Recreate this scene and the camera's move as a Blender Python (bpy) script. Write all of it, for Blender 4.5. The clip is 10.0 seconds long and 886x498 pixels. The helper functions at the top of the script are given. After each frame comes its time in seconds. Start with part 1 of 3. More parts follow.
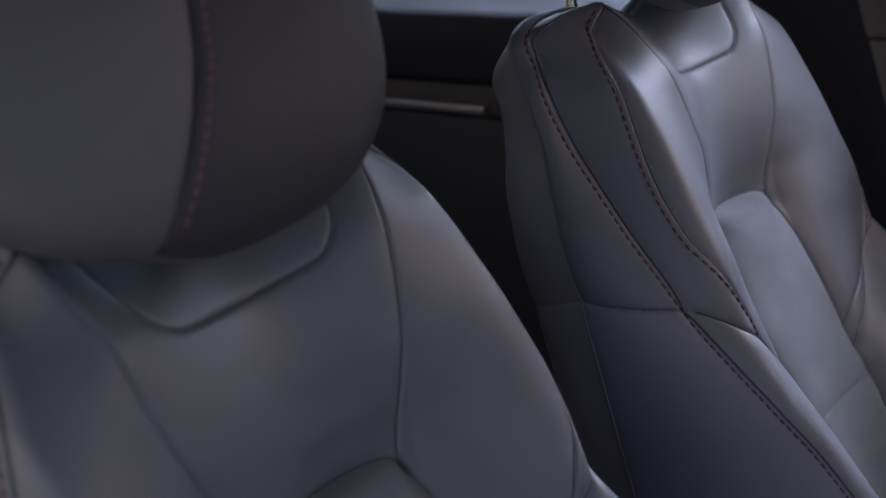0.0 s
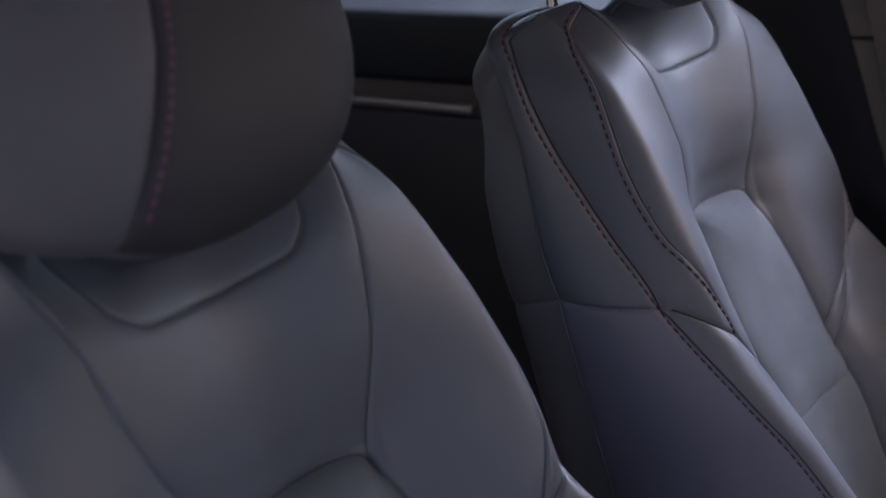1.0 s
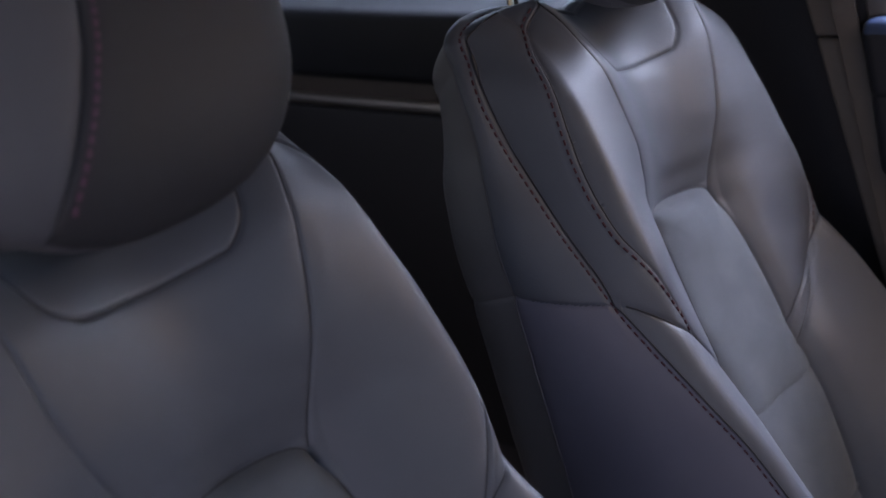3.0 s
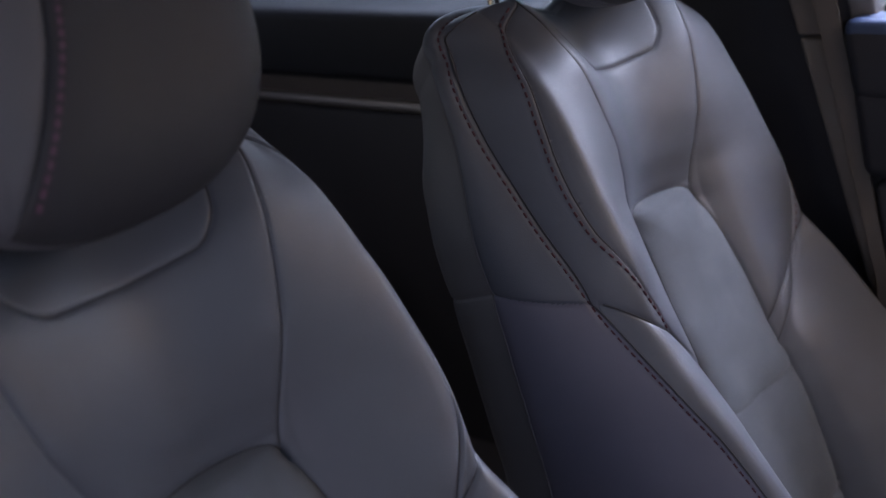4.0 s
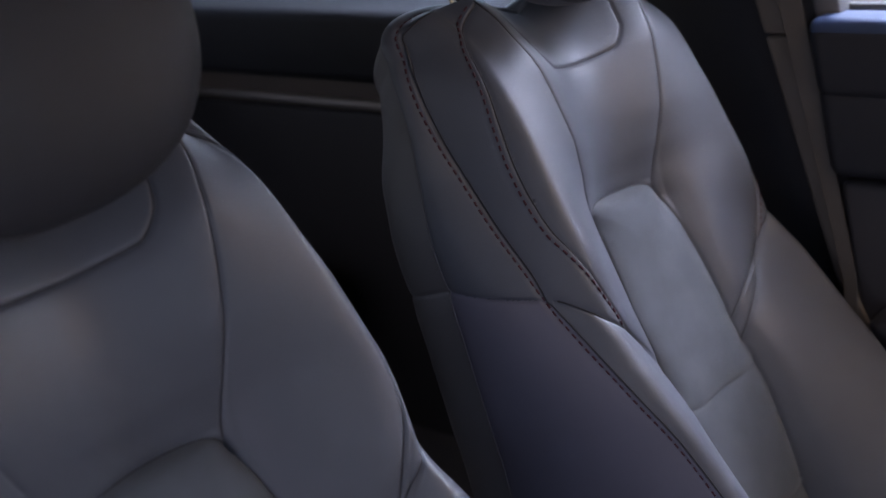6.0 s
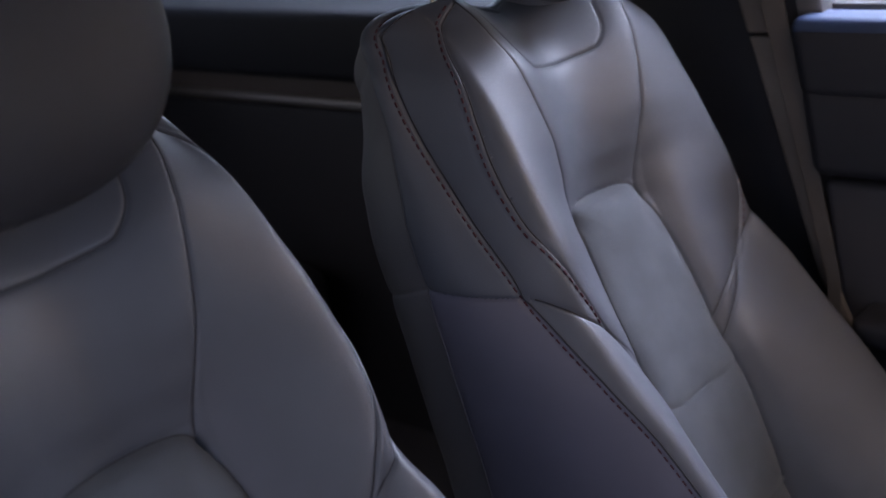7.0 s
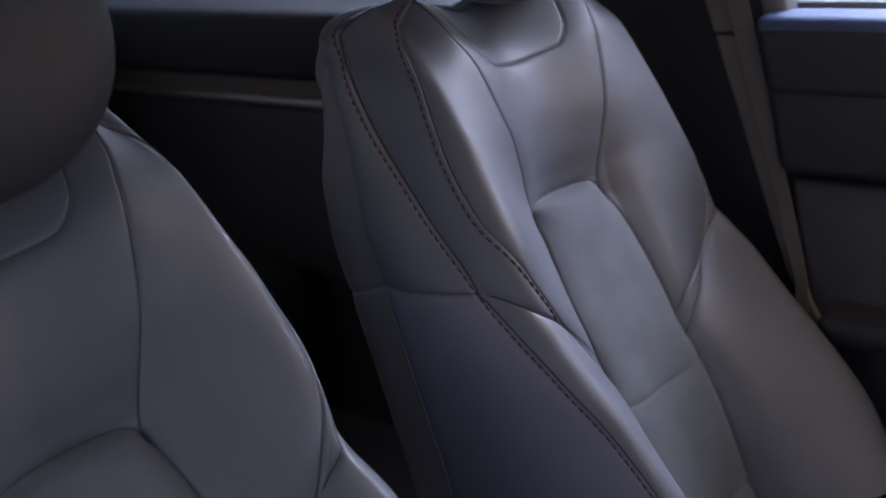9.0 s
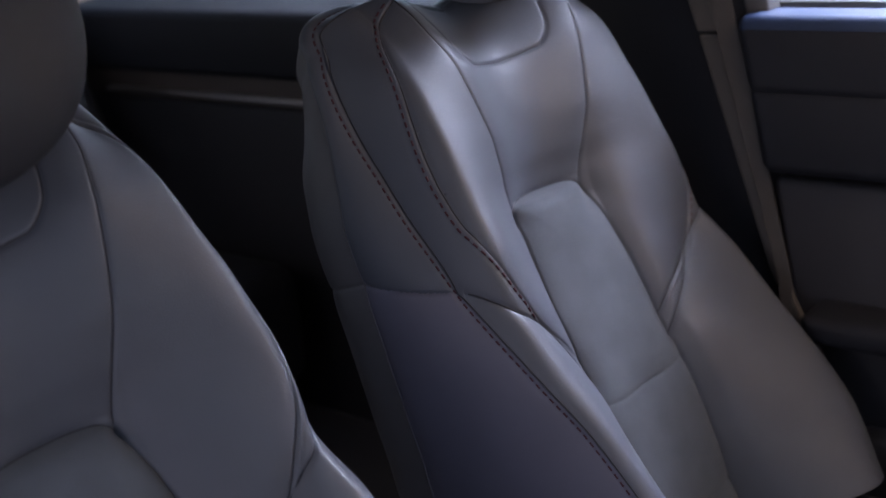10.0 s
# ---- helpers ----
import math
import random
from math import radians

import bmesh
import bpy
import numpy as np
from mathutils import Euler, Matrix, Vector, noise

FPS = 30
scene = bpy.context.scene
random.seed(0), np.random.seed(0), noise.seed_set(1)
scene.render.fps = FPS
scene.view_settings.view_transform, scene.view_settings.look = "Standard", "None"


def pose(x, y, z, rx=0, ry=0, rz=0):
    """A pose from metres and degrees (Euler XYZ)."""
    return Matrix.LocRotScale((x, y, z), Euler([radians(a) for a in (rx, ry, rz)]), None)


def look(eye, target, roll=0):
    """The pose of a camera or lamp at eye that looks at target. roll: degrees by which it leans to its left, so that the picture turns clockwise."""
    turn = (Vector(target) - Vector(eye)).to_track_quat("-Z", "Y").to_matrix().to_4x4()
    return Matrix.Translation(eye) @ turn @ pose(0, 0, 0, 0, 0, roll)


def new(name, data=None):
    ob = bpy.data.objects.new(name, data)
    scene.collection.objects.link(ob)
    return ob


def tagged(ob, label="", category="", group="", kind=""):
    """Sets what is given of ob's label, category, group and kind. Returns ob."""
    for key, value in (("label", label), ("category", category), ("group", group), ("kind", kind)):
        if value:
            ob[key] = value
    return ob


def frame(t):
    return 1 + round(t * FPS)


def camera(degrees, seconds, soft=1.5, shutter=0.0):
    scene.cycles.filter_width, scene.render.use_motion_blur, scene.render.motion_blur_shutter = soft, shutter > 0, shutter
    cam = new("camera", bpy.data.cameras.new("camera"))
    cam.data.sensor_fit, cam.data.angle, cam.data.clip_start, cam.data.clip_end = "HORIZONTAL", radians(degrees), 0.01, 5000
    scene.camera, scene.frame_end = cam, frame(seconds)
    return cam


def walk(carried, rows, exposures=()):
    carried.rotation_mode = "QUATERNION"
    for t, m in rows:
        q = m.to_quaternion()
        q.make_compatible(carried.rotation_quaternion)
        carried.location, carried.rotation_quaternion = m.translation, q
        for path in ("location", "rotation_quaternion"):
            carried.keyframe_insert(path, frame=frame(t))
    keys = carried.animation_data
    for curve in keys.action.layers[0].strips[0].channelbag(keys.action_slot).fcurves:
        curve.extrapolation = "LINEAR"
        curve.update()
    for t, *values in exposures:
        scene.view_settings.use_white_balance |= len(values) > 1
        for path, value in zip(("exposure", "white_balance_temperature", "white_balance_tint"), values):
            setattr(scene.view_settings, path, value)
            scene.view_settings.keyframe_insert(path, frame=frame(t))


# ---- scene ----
cam = camera(40.0, 10.0)
cam.data.dof.use_dof, cam.data.dof.focus_distance, cam.data.dof.aperture_fstop = True, 1.20, 4.0
PATH = [
    (0, (0.6258, -0.8850, 1.1320), (-0.0958, -0.0239, 0.7103), -6.35),
    (1, (0.6503, -0.8721, 1.1279), (-0.0752, -0.0135, 0.7079), -6.43),
    (2, (0.6747, -0.8593, 1.1237), (-0.0546, -0.0030, 0.7054), -6.52),
    (3, (0.6990, -0.8464, 1.1194), (-0.0341, 0.0075, 0.7029), -6.60),
    (4, (0.7231, -0.8335, 1.1151), (-0.0137, 0.0181, 0.7004), -6.68),
    (5, (0.7471, -0.8206, 1.1107), (0.0067, 0.0287, 0.6978), -6.76),
    (6, (0.7710, -0.8077, 1.1062), (0.0271, 0.0394, 0.6951), -6.84),
    (7, (0.7948, -0.7948, 1.1016), (0.0474, 0.0501, 0.6923), -6.91),
    (8, (0.8184, -0.7819, 1.0970), (0.0676, 0.0609, 0.6896), -6.99),
    (9, (0.8418, -0.7691, 1.0922), (0.0877, 0.0717, 0.6867), -7.07),
    (10, (0.8651, -0.7562, 1.0874), (0.1078, 0.0826, 0.6838), -7.14),
]
walk(cam, [(t, look(eye, target, roll)) for t, eye, target, roll in PATH], exposures=[(0, 0.16, 6500, 20), (10, 0.16, 6500, 20)])

# ---- world, sun and large lights ----
world = bpy.data.worlds.new("sky")
scene.world = world
world.use_nodes = True
wn = world.node_tree.nodes
sky = wn.new("ShaderNodeTexSky")
sky.sky_type, sky.sun_disc = "NISHITA", False
sky.sun_elevation, sky.sun_rotation = radians(38), radians(200)
world.node_tree.links.new(sky.outputs[0], wn["Background"].inputs[0])
wn["Background"].inputs[1].default_value = 0.065


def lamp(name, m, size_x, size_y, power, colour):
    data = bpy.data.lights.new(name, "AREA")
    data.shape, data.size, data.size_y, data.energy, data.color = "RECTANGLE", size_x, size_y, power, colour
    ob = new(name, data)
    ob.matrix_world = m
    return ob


sun_data = bpy.data.lights.new("sun", "SUN")
sun_data.energy, sun_data.angle, sun_data.color = 2.5, radians(1), (1.0, 0.93, 0.84)
new("sun", sun_data).matrix_world = look((-1.5, -1.0, 8), (0, 0, 0))
# sky light that enters by the far windows, and light from the open near door
lamp("far_window_sky_light", look((0.32, 1.40, 1.61), (0.0, 0.28, 0.78)), 0.70, 0.42, 54.0, (0.66, 0.76, 1.0))
lamp("rear_window_sky_light", look((-0.75, 1.05, 1.25), (-0.05, 0.0, 0.85)), 0.70, 0.35, 3.2, (0.58, 0.72, 1.0))
# Two fills added at the windscreen: warm for one seat, blue for the other.
lamp("far_seat_warm_fill", look((0.82, 0.44, 1.13), (0.15, 0.48, 0.45)), 0.45, 0.25, 2.3, (1.0, 0.74, 0.52))
lamp("near_seat_blue_fill", look((0.98, -0.40, 1.14), (0.05, -0.38, 0.70)), 0.6, 0.30, 0.8, (0.56, 0.71, 1.0))
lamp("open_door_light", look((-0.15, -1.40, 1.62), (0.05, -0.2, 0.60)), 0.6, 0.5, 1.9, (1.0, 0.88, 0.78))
# Added fill, low outside the open door, to lift the far side panel.
lamp("side_panel_fill", look((0.72, -1.25, 0.55), (0.15, 0.15, 0.50)), 0.8, 0.4, 1.8, (0.74, 0.74, 1.0))


# ---- materials ----
def material(name, colour, rough, metal=0.0, grain=0.0, grain_size=900.0, mottle=0.12, mottle_size=14.0, sheen=0.0, spec=0.5):
    """A surface with fine grain relief and a broad, faint unevenness of tone and gloss."""
    mat = bpy.data.materials.new(name)
    mat.use_nodes = True
    nodes, links = mat.node_tree.nodes, mat.node_tree.links
    b = nodes["Principled BSDF"]
    b.inputs["Metallic"].default_value = metal
    b.inputs["Specular IOR Level"].default_value = spec
    b.inputs["Sheen Weight"].default_value = sheen
    b.inputs["Sheen Roughness"].default_value = 0.5
    co = nodes.new("ShaderNodeTexCoord")
    broad = nodes.new("ShaderNodeTexNoise")
    broad.inputs["Scale"].default_value, broad.inputs["Detail"].default_value = mottle_size, 5.0
    links.new(co.outputs["Object"], broad.inputs["Vector"])
    ramp = nodes.new("ShaderNodeMapRange")
    ramp.inputs[3].default_value, ramp.inputs[4].default_value = 1 - mottle, 1 + mottle
    links.new(broad.outputs["Fac"], ramp.inputs[0])
    mix = nodes.new("ShaderNodeVectorMath")
    mix.operation = "SCALE"
    mix.inputs[0].default_value = colour
    links.new(ramp.outputs[0], mix.inputs["Scale"])
    links.new(mix.outputs[0], b.inputs["Base Color"])
    gloss = nodes.new("ShaderNodeMapRange")
    gloss.inputs[3].default_value, gloss.inputs[4].default_value = rough - 0.06, rough + 0.06
    links.new(broad.outputs["Fac"], gloss.inputs[0])
    links.new(gloss.outputs[0], b.inputs["Roughness"])
    if grain:
        cells = nodes.new("ShaderNodeTexVoronoi")
        cells.inputs["Scale"].default_value = grain_size
        links.new(co.outputs["Object"], cells.inputs["Vector"])
        bump = nodes.new("ShaderNodeBump")
        bump.inputs["Strength"].default_value, bump.inputs["Distance"].default_value = grain, 0.0006
        links.new(cells.outputs["Distance"], bump.inputs["Height"])
        links.new(bump.outputs[0], b.inputs["Normal"])
    return mat


LEATHER = material("grey_leather", (0.065, 0.071, 0.085), 0.53, grain=0.12, grain_size=700)
SIDE_VINYL = material("dark_vinyl", (0.088, 0.086, 0.112), 0.55, grain=0.10, grain_size=700)
# One headrest leather in two tones: the face coloured shaded, the side lit.
HEAD_SHADED = material("headrest_leather_shaded", (0.020, 0.020, 0.023), 0.62, grain=0.12, grain_size=700, spec=0.35)
HEAD_LIT = material("headrest_leather_lit", (0.062, 0.063, 0.073), 0.58, grain=0.12, grain_size=700)
SUEDE = material("grey_suede", (0.071, 0.078, 0.087), 0.94, grain=0.2, grain_size=1500, mottle=0.3, mottle_size=22, sheen=0.15, spec=0.2)
PIPING = material("grey_piping", (0.085, 0.080, 0.084), 0.6)
SEAM = material("seam_thread_dark", (0.02, 0.02, 0.024), 0.7)
RED = material("red_thread", (0.046, 0.010, 0.016), 0.85)
PURPLE = material("plum_thread", (0.085, 0.035, 0.062), 0.8)
SHELL = material("black_plastic", (0.095, 0.093, 0.096), 0.5, grain=0.3, grain_size=500)
TRIM = material("door_trim_soft_plastic", (0.032, 0.032, 0.036), 0.5, grain=0.3, grain_size=400)
CLOTH = material("grey_trim_cloth", (0.100, 0.087, 0.076), 0.9, grain=0.5, grain_size=900)
CHROME = material("satin_chrome", (0.75, 0.68, 0.55), 0.25, metal=1.0, mottle=0.05)
WEB = material("belt_webbing", (0.048, 0.044, 0.041), 0.8, grain=0.3, grain_size=900)
CARPET = material("black_carpet", (0.085, 0.085, 0.092), 0.95, grain=0.6, grain_size=300)
PAVING = material("grey_paving", (0.30, 0.27, 0.24), 0.9, grain=0.6, grain_size=60, mottle_size=2)
# The sky's blue sheen on the door top, put into the colour.
SKY_SHEEN = material("sky_sheen_vinyl", (0.024, 0.040, 0.085), 0.42, grain=0.2, grain_size=500)
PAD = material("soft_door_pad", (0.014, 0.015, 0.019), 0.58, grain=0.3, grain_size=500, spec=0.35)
BROWN = material("dark_brown_trim", (0.085, 0.068, 0.058), 0.45, mottle=0.2)
SATIN = material("satin_strip", (0.55, 0.52, 0.47), 0.38, metal=1.0, mottle=0.05)
GLASS = bpy.data.materials.new("window_glass")
GLASS.use_nodes = True
gb = GLASS.node_tree.nodes["Principled BSDF"]
gb.inputs["Transmission Weight"].default_value, gb.inputs["Roughness"].default_value, gb.inputs["IOR"].default_value = 1.0, 0.0, 1.45
gb.inputs["Base Color"].default_value = (0.82, 0.88, 0.86, 1)


# ---- mesh helpers ----
def mesh_of(name, verts, faces, mat, smooth=True):
    me = bpy.data.meshes.new(name)
    me.from_pydata([tuple(map(float, v)) for v in verts], [], [tuple(map(int, f)) for f in faces])
    me.materials.append(mat)
    if smooth:
        me.polygons.foreach_set("use_smooth", [True] * len(me.polygons))
    me.update()
    return me


def child(ob, parent):
    ob.parent = parent
    return ob


def part(name, bm, mat, parent, label=""):
    me = bpy.data.meshes.new(name)
    bm.to_mesh(me)
    bm.free()
    me.materials.append(mat)
    return tagged(child(new(name, me), parent), label)


def box(bm, lo, hi, bevel=0.0, m=None):
    """A bevelled block between two corners."""
    lo, hi = Vector(lo), Vector(hi)
    mat = Matrix.Translation((lo + hi) / 2) @ Matrix.Diagonal((*(hi - lo), 1))
    got = bmesh.ops.create_cube(bm, size=1, matrix=(m or Matrix()) @ mat)["verts"]
    if bevel:
        edges = list({e for v in got for e in v.link_edges})
        bmesh.ops.bevel(bm, geom=edges, offset=bevel, segments=3, profile=0.5, affect="EDGES")
    return bm


def slab(name, lo, hi, mat, bevel=0.0, parent=None, label="", m=None):
    bm = bmesh.new()
    box(bm, lo, hi, bevel, m)
    for f in bm.faces:
        f.smooth = bevel > 0.004
    return part(name, bm, mat, parent, label)


def tube(points, radius, sides=8, closed=False):
    """Vertices and faces of a tube along points."""
    p = np.asarray(points, float)
    tan = np.gradient(p, axis=0)
    tan /= np.linalg.norm(tan, axis=1, keepdims=True) + 1e-12
    up = np.array([0.3, 0.2, 1.0])
    u = np.cross(tan, up)
    u /= np.linalg.norm(u, axis=1, keepdims=True) + 1e-12
    w = np.cross(tan, u)
    ang = np.linspace(0, 2 * np.pi, sides, endpoint=False)
    v = (p[:, None] + radius * (np.cos(ang)[None, :, None] * u[:, None] + np.sin(ang)[None, :, None] * w[:, None])).reshape(-1, 3)
    f = []
    for i in range(len(p) - 1):
        for j in range(sides):
            k = (j + 1) % sides
            f.append((i * sides + j, i * sides + k, (i + 1) * sides + k, (i + 1) * sides + j))
    return v, f


# ---- the shape of a front seat: s across, h up along its lean, n forward ----
SIN, COS = math.sin(radians(18.4)), math.cos(radians(18.4))
FOOT = (0.1307, 0.40)
OUTBOARD = 0.0  # how much wider the outboard wing sits
# how the side away from the open door swells (across, forward) and its shoulder sinks back and in, by height
SWELL = [(-0.2, 0.0), (0.4, 0.0)]
SWELL_N = [(-0.2, 0.0), (0.4, 0.0)]
SINK = [(0.0, 0.0), (0.08, 0.003), (0.13, 0.007), (0.18, 0.012), (0.23, 0.0125), (0.28, 0.005), (0.34, 0.005), (0.40, 0.010), (0.46, 0.014), (0.54, 0.012), (0.62, 0.0)]

TUCK = [(0.30, 0.0), (0.34, 0.0), (0.40, 0.009), (0.46, 0.017), (0.54, 0.011), (0.62, 0.0)]


def ease(q):
    q = np.clip(q, 0, 1)
    return q * q * (3 - 2 * q)


def placed(s, h, n):
    """From the seat's own axes to metres, about the seat's middle plane."""
    s, h, n = np.broadcast_arrays(np.asarray(s, float), np.asarray(h, float), np.asarray(n, float))
    if OUTBOARD:
        s = s - OUTBOARD * (1 + 1.3 * np.clip((0.47 - h) / 0.12, 0, 1)) * ease((-s - 0.02) / 0.10)
    side = ease((s - 0.10) / 0.08)
    n = n + side * curve(SWELL_N, h) - ease((s - 0.190) / 0.030) * curve(SINK, h)
    s = s + side * curve(SWELL, h) - ease((s - 0.17) / 0.05) * curve(TUCK, h)
    return np.stack([FOOT[0] - SIN * h + COS * n, s, FOOT[1] + COS * h + SIN * n], -1)


def curve(keys, q):
    """Monotone cubic through (place, value) keys."""
    x, y = np.array(keys, float).T
    d = np.diff(y) / np.diff(x)
    m = np.zeros(len(x))
    m[1:-1] = np.where(d[1:] * d[:-1] > 0, 2 * d[1:] * d[:-1] / (d[1:] + d[:-1] + 1e-12 * np.sign(d[1:] + d[:-1] + 1e-30)), 0)
    m[0], m[-1] = d[0], d[-1]
    q = np.clip(np.asarray(q, float), x[0], x[-1])
    i = np.clip(np.searchsorted(x, q) - 1, 0, len(x) - 2)
    w = x[i + 1] - x[i]
    t = (q - x[i]) / w
    return ((2 * t**3 - 3 * t**2 + 1) * y[i] + (t**3 - 2 * t**2 + t) * w * m[i]
            + (3 * t**2 - 2 * t**3) * y[i + 1] + (t**3 - t**2) * w * m[i + 1])

H_LOW, H_SIDE, H_TOP = -0.20, 0.49, 0.544
OUTER = [(-0.2, 0.176), (0.03, 0.196), (0.10, 0.210), (0.18, 0.2235), (0.23, 0.2302), (0.29, 0.2318), (0.36, 0.2280), (0.40, 0.2270), (0.44, 0.2250), (0.47, 0.2195), (0.50, 0.2080), (0.60, 0.190)]
OUTER_N = [(-0.2, 0.196), (0.03, 0.118), (0.10, 0.0885), (0.18, 0.0538), (0.23, 0.036), (0.30, 0.0072), (0.37, -0.0195), (0.40, -0.0290), (0.46, -0.043), (0.50, -0.052), (0.53, -0.062), (0.60, -0.085)]
INNER = [(-0.2, 0.083), (0.03, 0.085), (0.14, 0.085), (0.20, 0.080), (0.25, 0.070), (0.26, 0.068), (0.295, 0.0763), (0.344, 0.0914), (0.393, 0.1056), (0.45, 0.1201), (0.49, 0.1316), (0.60, 0.1382)]
VALLEY = [(-0.2, 0.083), (0.03, 0.085), (0.14, 0.084), (0.26, 0.080), (0.344, 0.0934), (0.393, 0.1056), (0.45, 0.1201), (0.49, 0.1316), (0.60, 0.1382)]
INNER_N = [(-0.2, 0.075), (0.03, 0.0587), (0.08, 0.0455), (0.16, 0.0290), (0.25, 0.0155), (0.283, 0.0130), (0.32, 0.0225), (0.36, 0.0328), (0.43, 0.0365), (0.48, 0.0252), (0.52, 0.0055), (0.60, -0.0689)]
CREST = [(-0.2, 0.156), (0.05, 0.182), (0.12, 0.1913), (0.18, 0.1945), (0.25, 0.1917), (0.36, 0.1856), (0.44, 0.1811), (0.50, 0.1646), (0.60, 0.155)]
CREST_N = [(-0.2, 0.200), (0.03, 0.1246), (0.10, 0.0995), (0.15, 0.0844), (0.19, 0.0785), (0.24, 0.0738), (0.30, 0.0622), (0.38, 0.0465), (0.44, 0.0298), (0.49, -0.0021), (0.53, -0.0363), (0.60, -0.0982)]
MID_N = [(-0.2, 0.065), (0.03, 0.052), (0.08, 0.045), (0.16, 0.030), (0.22, 0.025), (0.25, 0.018), (0.264, 0.008), (0.276, -0.012), (0.290, -0.012), (0.315, -0.006), (0.345, -0.001), (0.38, 0.002), (0.41, 0.000), (0.43, -0.004), (0.47, -0.025), (0.52, -0.065), (0.60, -0.120)]
PIPE_N = [(-0.2, -0.10), (0.0, -0.09), (0.14, -0.073), (0.26, -0.060), (0.40, -0.060), (0.52, -0.088), (0.62, -0.120)]
PIPE_OFF = [(-0.2, 0.064), (0.0, 0.057), (0.07, 0.051), (0.14, 0.044), (0.22, 0.039), (0.30, 0.037), (0.36, 0.029), (0.42, 0.018), (0.46, 0.012), (0.50, 0.010), (0.55, 0.005), (0.62, 0.0)]


def top_of(a):
    a = np.minimum(np.abs(a), 1)
    return H_SIDE + (H_TOP - H_SIDE) * (1 - a ** 3.2) ** (1 / 3.2) - 0.035 * (1 - a) ** 2


def front_n(s, h):
    """Depth of the cover over the plane, row-wise PCHIP over the rails."""
    s, h = np.abs(s), np.asarray(h)
    xs = np.stack([0 * h, curve(VALLEY, h), curve(CREST, h), curve(OUTER, h)], -1)
    ys = np.stack([curve(MID_N, h), curve(INNER_N, h), curve(CREST_N, h), curve(OUTER_N, h)], -1)
    # cubic Hermite with slopes: 0 at the middle, chosen at inner edge, 0 at the crest, steep at the outer edge
    d = np.diff(ys, axis=-1) / np.diff(xs, axis=-1)
    m = np.zeros_like(ys)
    m[..., 2] = 0.0
    m[..., 3] = 2.2 * d[..., 2]
    i = (s[..., None] > xs[..., 1:3]).sum(-1)
    g = lambda v, k: np.take_along_axis(v, (i + k)[..., None], -1)[..., 0]
    x0, x1, y0, y1, m0, m1 = g(xs, 0), g(xs, 1), g(ys, 0), g(ys, 1), g(m, 0), g(m, 1)
    # the cover bends at the inner seam: a soft run-in from the middle, a straight rise to the crest
    m1 = np.where(i == 0, 0.9 * d[..., 0], m1)
    m0 = np.where(i == 1, 1.15 * d[..., 1], m0)
    w = x1 - x0
    t = np.clip((s - x0) / w, 0, 1)
    n = (2 * t**3 - 3 * t**2 + 1) * y0 + (t**3 - 2 * t**2 + t) * w * m0 + (3 * t**2 - 2 * t**3) * y1 + (t**3 - t**2) * w * m1
    # the inner slope of the wing: almost flat, rounded over only near its crest
    flat = lambda q: -np.log(np.exp(-13.2 * q) + np.exp(-12.0)) / 12.0
    slope = y0 + (y1 - y0) * (flat(t) - flat(0)) / (flat(1) - flat(0))
    return np.where(i == 1, 0.3 * n + 0.7 * slope, n)


def grid(na, nv):
    a = np.linspace(-1, 1, na)
    v = np.linspace(0, 1, nv)
    A, Vv = np.meshgrid(a, v)
    top = top_of(A)
    h = H_LOW + Vv * (top - H_LOW)
    hw = H_LOW + Vv * (H_SIDE - H_LOW)
    s = A * curve(OUTER, hw)
    return s, h, A, Vv


NA, NV = 341, 401
S, H, A, VV = grid(NA, NV)


def far_from(s, h, line):
    """Distance from every (s, h) to a line of points."""
    best = np.full(s.shape, 9.0)
    for (x0, y0), (x1, y1) in zip(line[:-1], line[1:]):
        dx, dy = x1 - x0, y1 - y0
        t = np.clip(((s - x0) * dx + (h - y0) * dy) / (dx * dx + dy * dy + 1e-12), 0, 1)
        best = np.minimum(best, np.hypot(s - x0 - t * dx, h - y0 - t * dy))
    return best


def dense(keys, count=60):
    """A smooth line through (s, h) keys."""
    keys = np.array(keys, float)
    along = np.r_[0, np.cumsum(np.hypot(*np.diff(keys, axis=0).T))]
    q = np.linspace(0, along[-1], count)
    return np.stack([curve(np.stack([along, keys[:, 0]], 1), q), curve(np.stack([along, keys[:, 1]], 1), q)], -1)


hh = np.linspace(-0.2, 0.257, 50)
INSERT_EDGE = np.stack([curve(INNER, hh), hh], -1)
hh = np.linspace(0.257, 0.60, 40)
UPPER_EDGE = np.stack([curve(INNER, hh), hh], -1)
INSERT_TOP = dense([(0.0, 0.274), (0.03, 0.2735), (0.052, 0.271), (0.065, 0.263), (0.0705, 0.250)], 30)
WING_SEAM = dense([(0.0899, 0.5647), (0.1177, 0.5398), (0.138, 0.5230), (0.158, 0.505), (0.1755, 0.486), (0.1860, 0.468), (0.1940, 0.4465), (0.1988, 0.423), (0.2022, 0.4025), (0.2047, 0.383), (0.2070, 0.364), (0.2090, 0.342), (0.2106, 0.3155), (0.2108, 0.2975), (0.2098, 0.278), (0.2060, 0.260), (0.1985, 0.2335), (0.1880, 0.203), (0.1737, 0.1765), (0.1575, 0.1530), (0.1358, 0.1310), (0.1101, 0.1075), (0.0869, 0.0822)], 130)
CROSS_SEAM = dense([(0.2379, 0.2232), (0.2245, 0.2097), (0.2119, 0.193), (0.194, 0.1737), (0.1714, 0.1595), (0.1486, 0.1405), (0.1224, 0.1013), (0.1001, 0.0719), (0.0864, 0.0549)], 50)
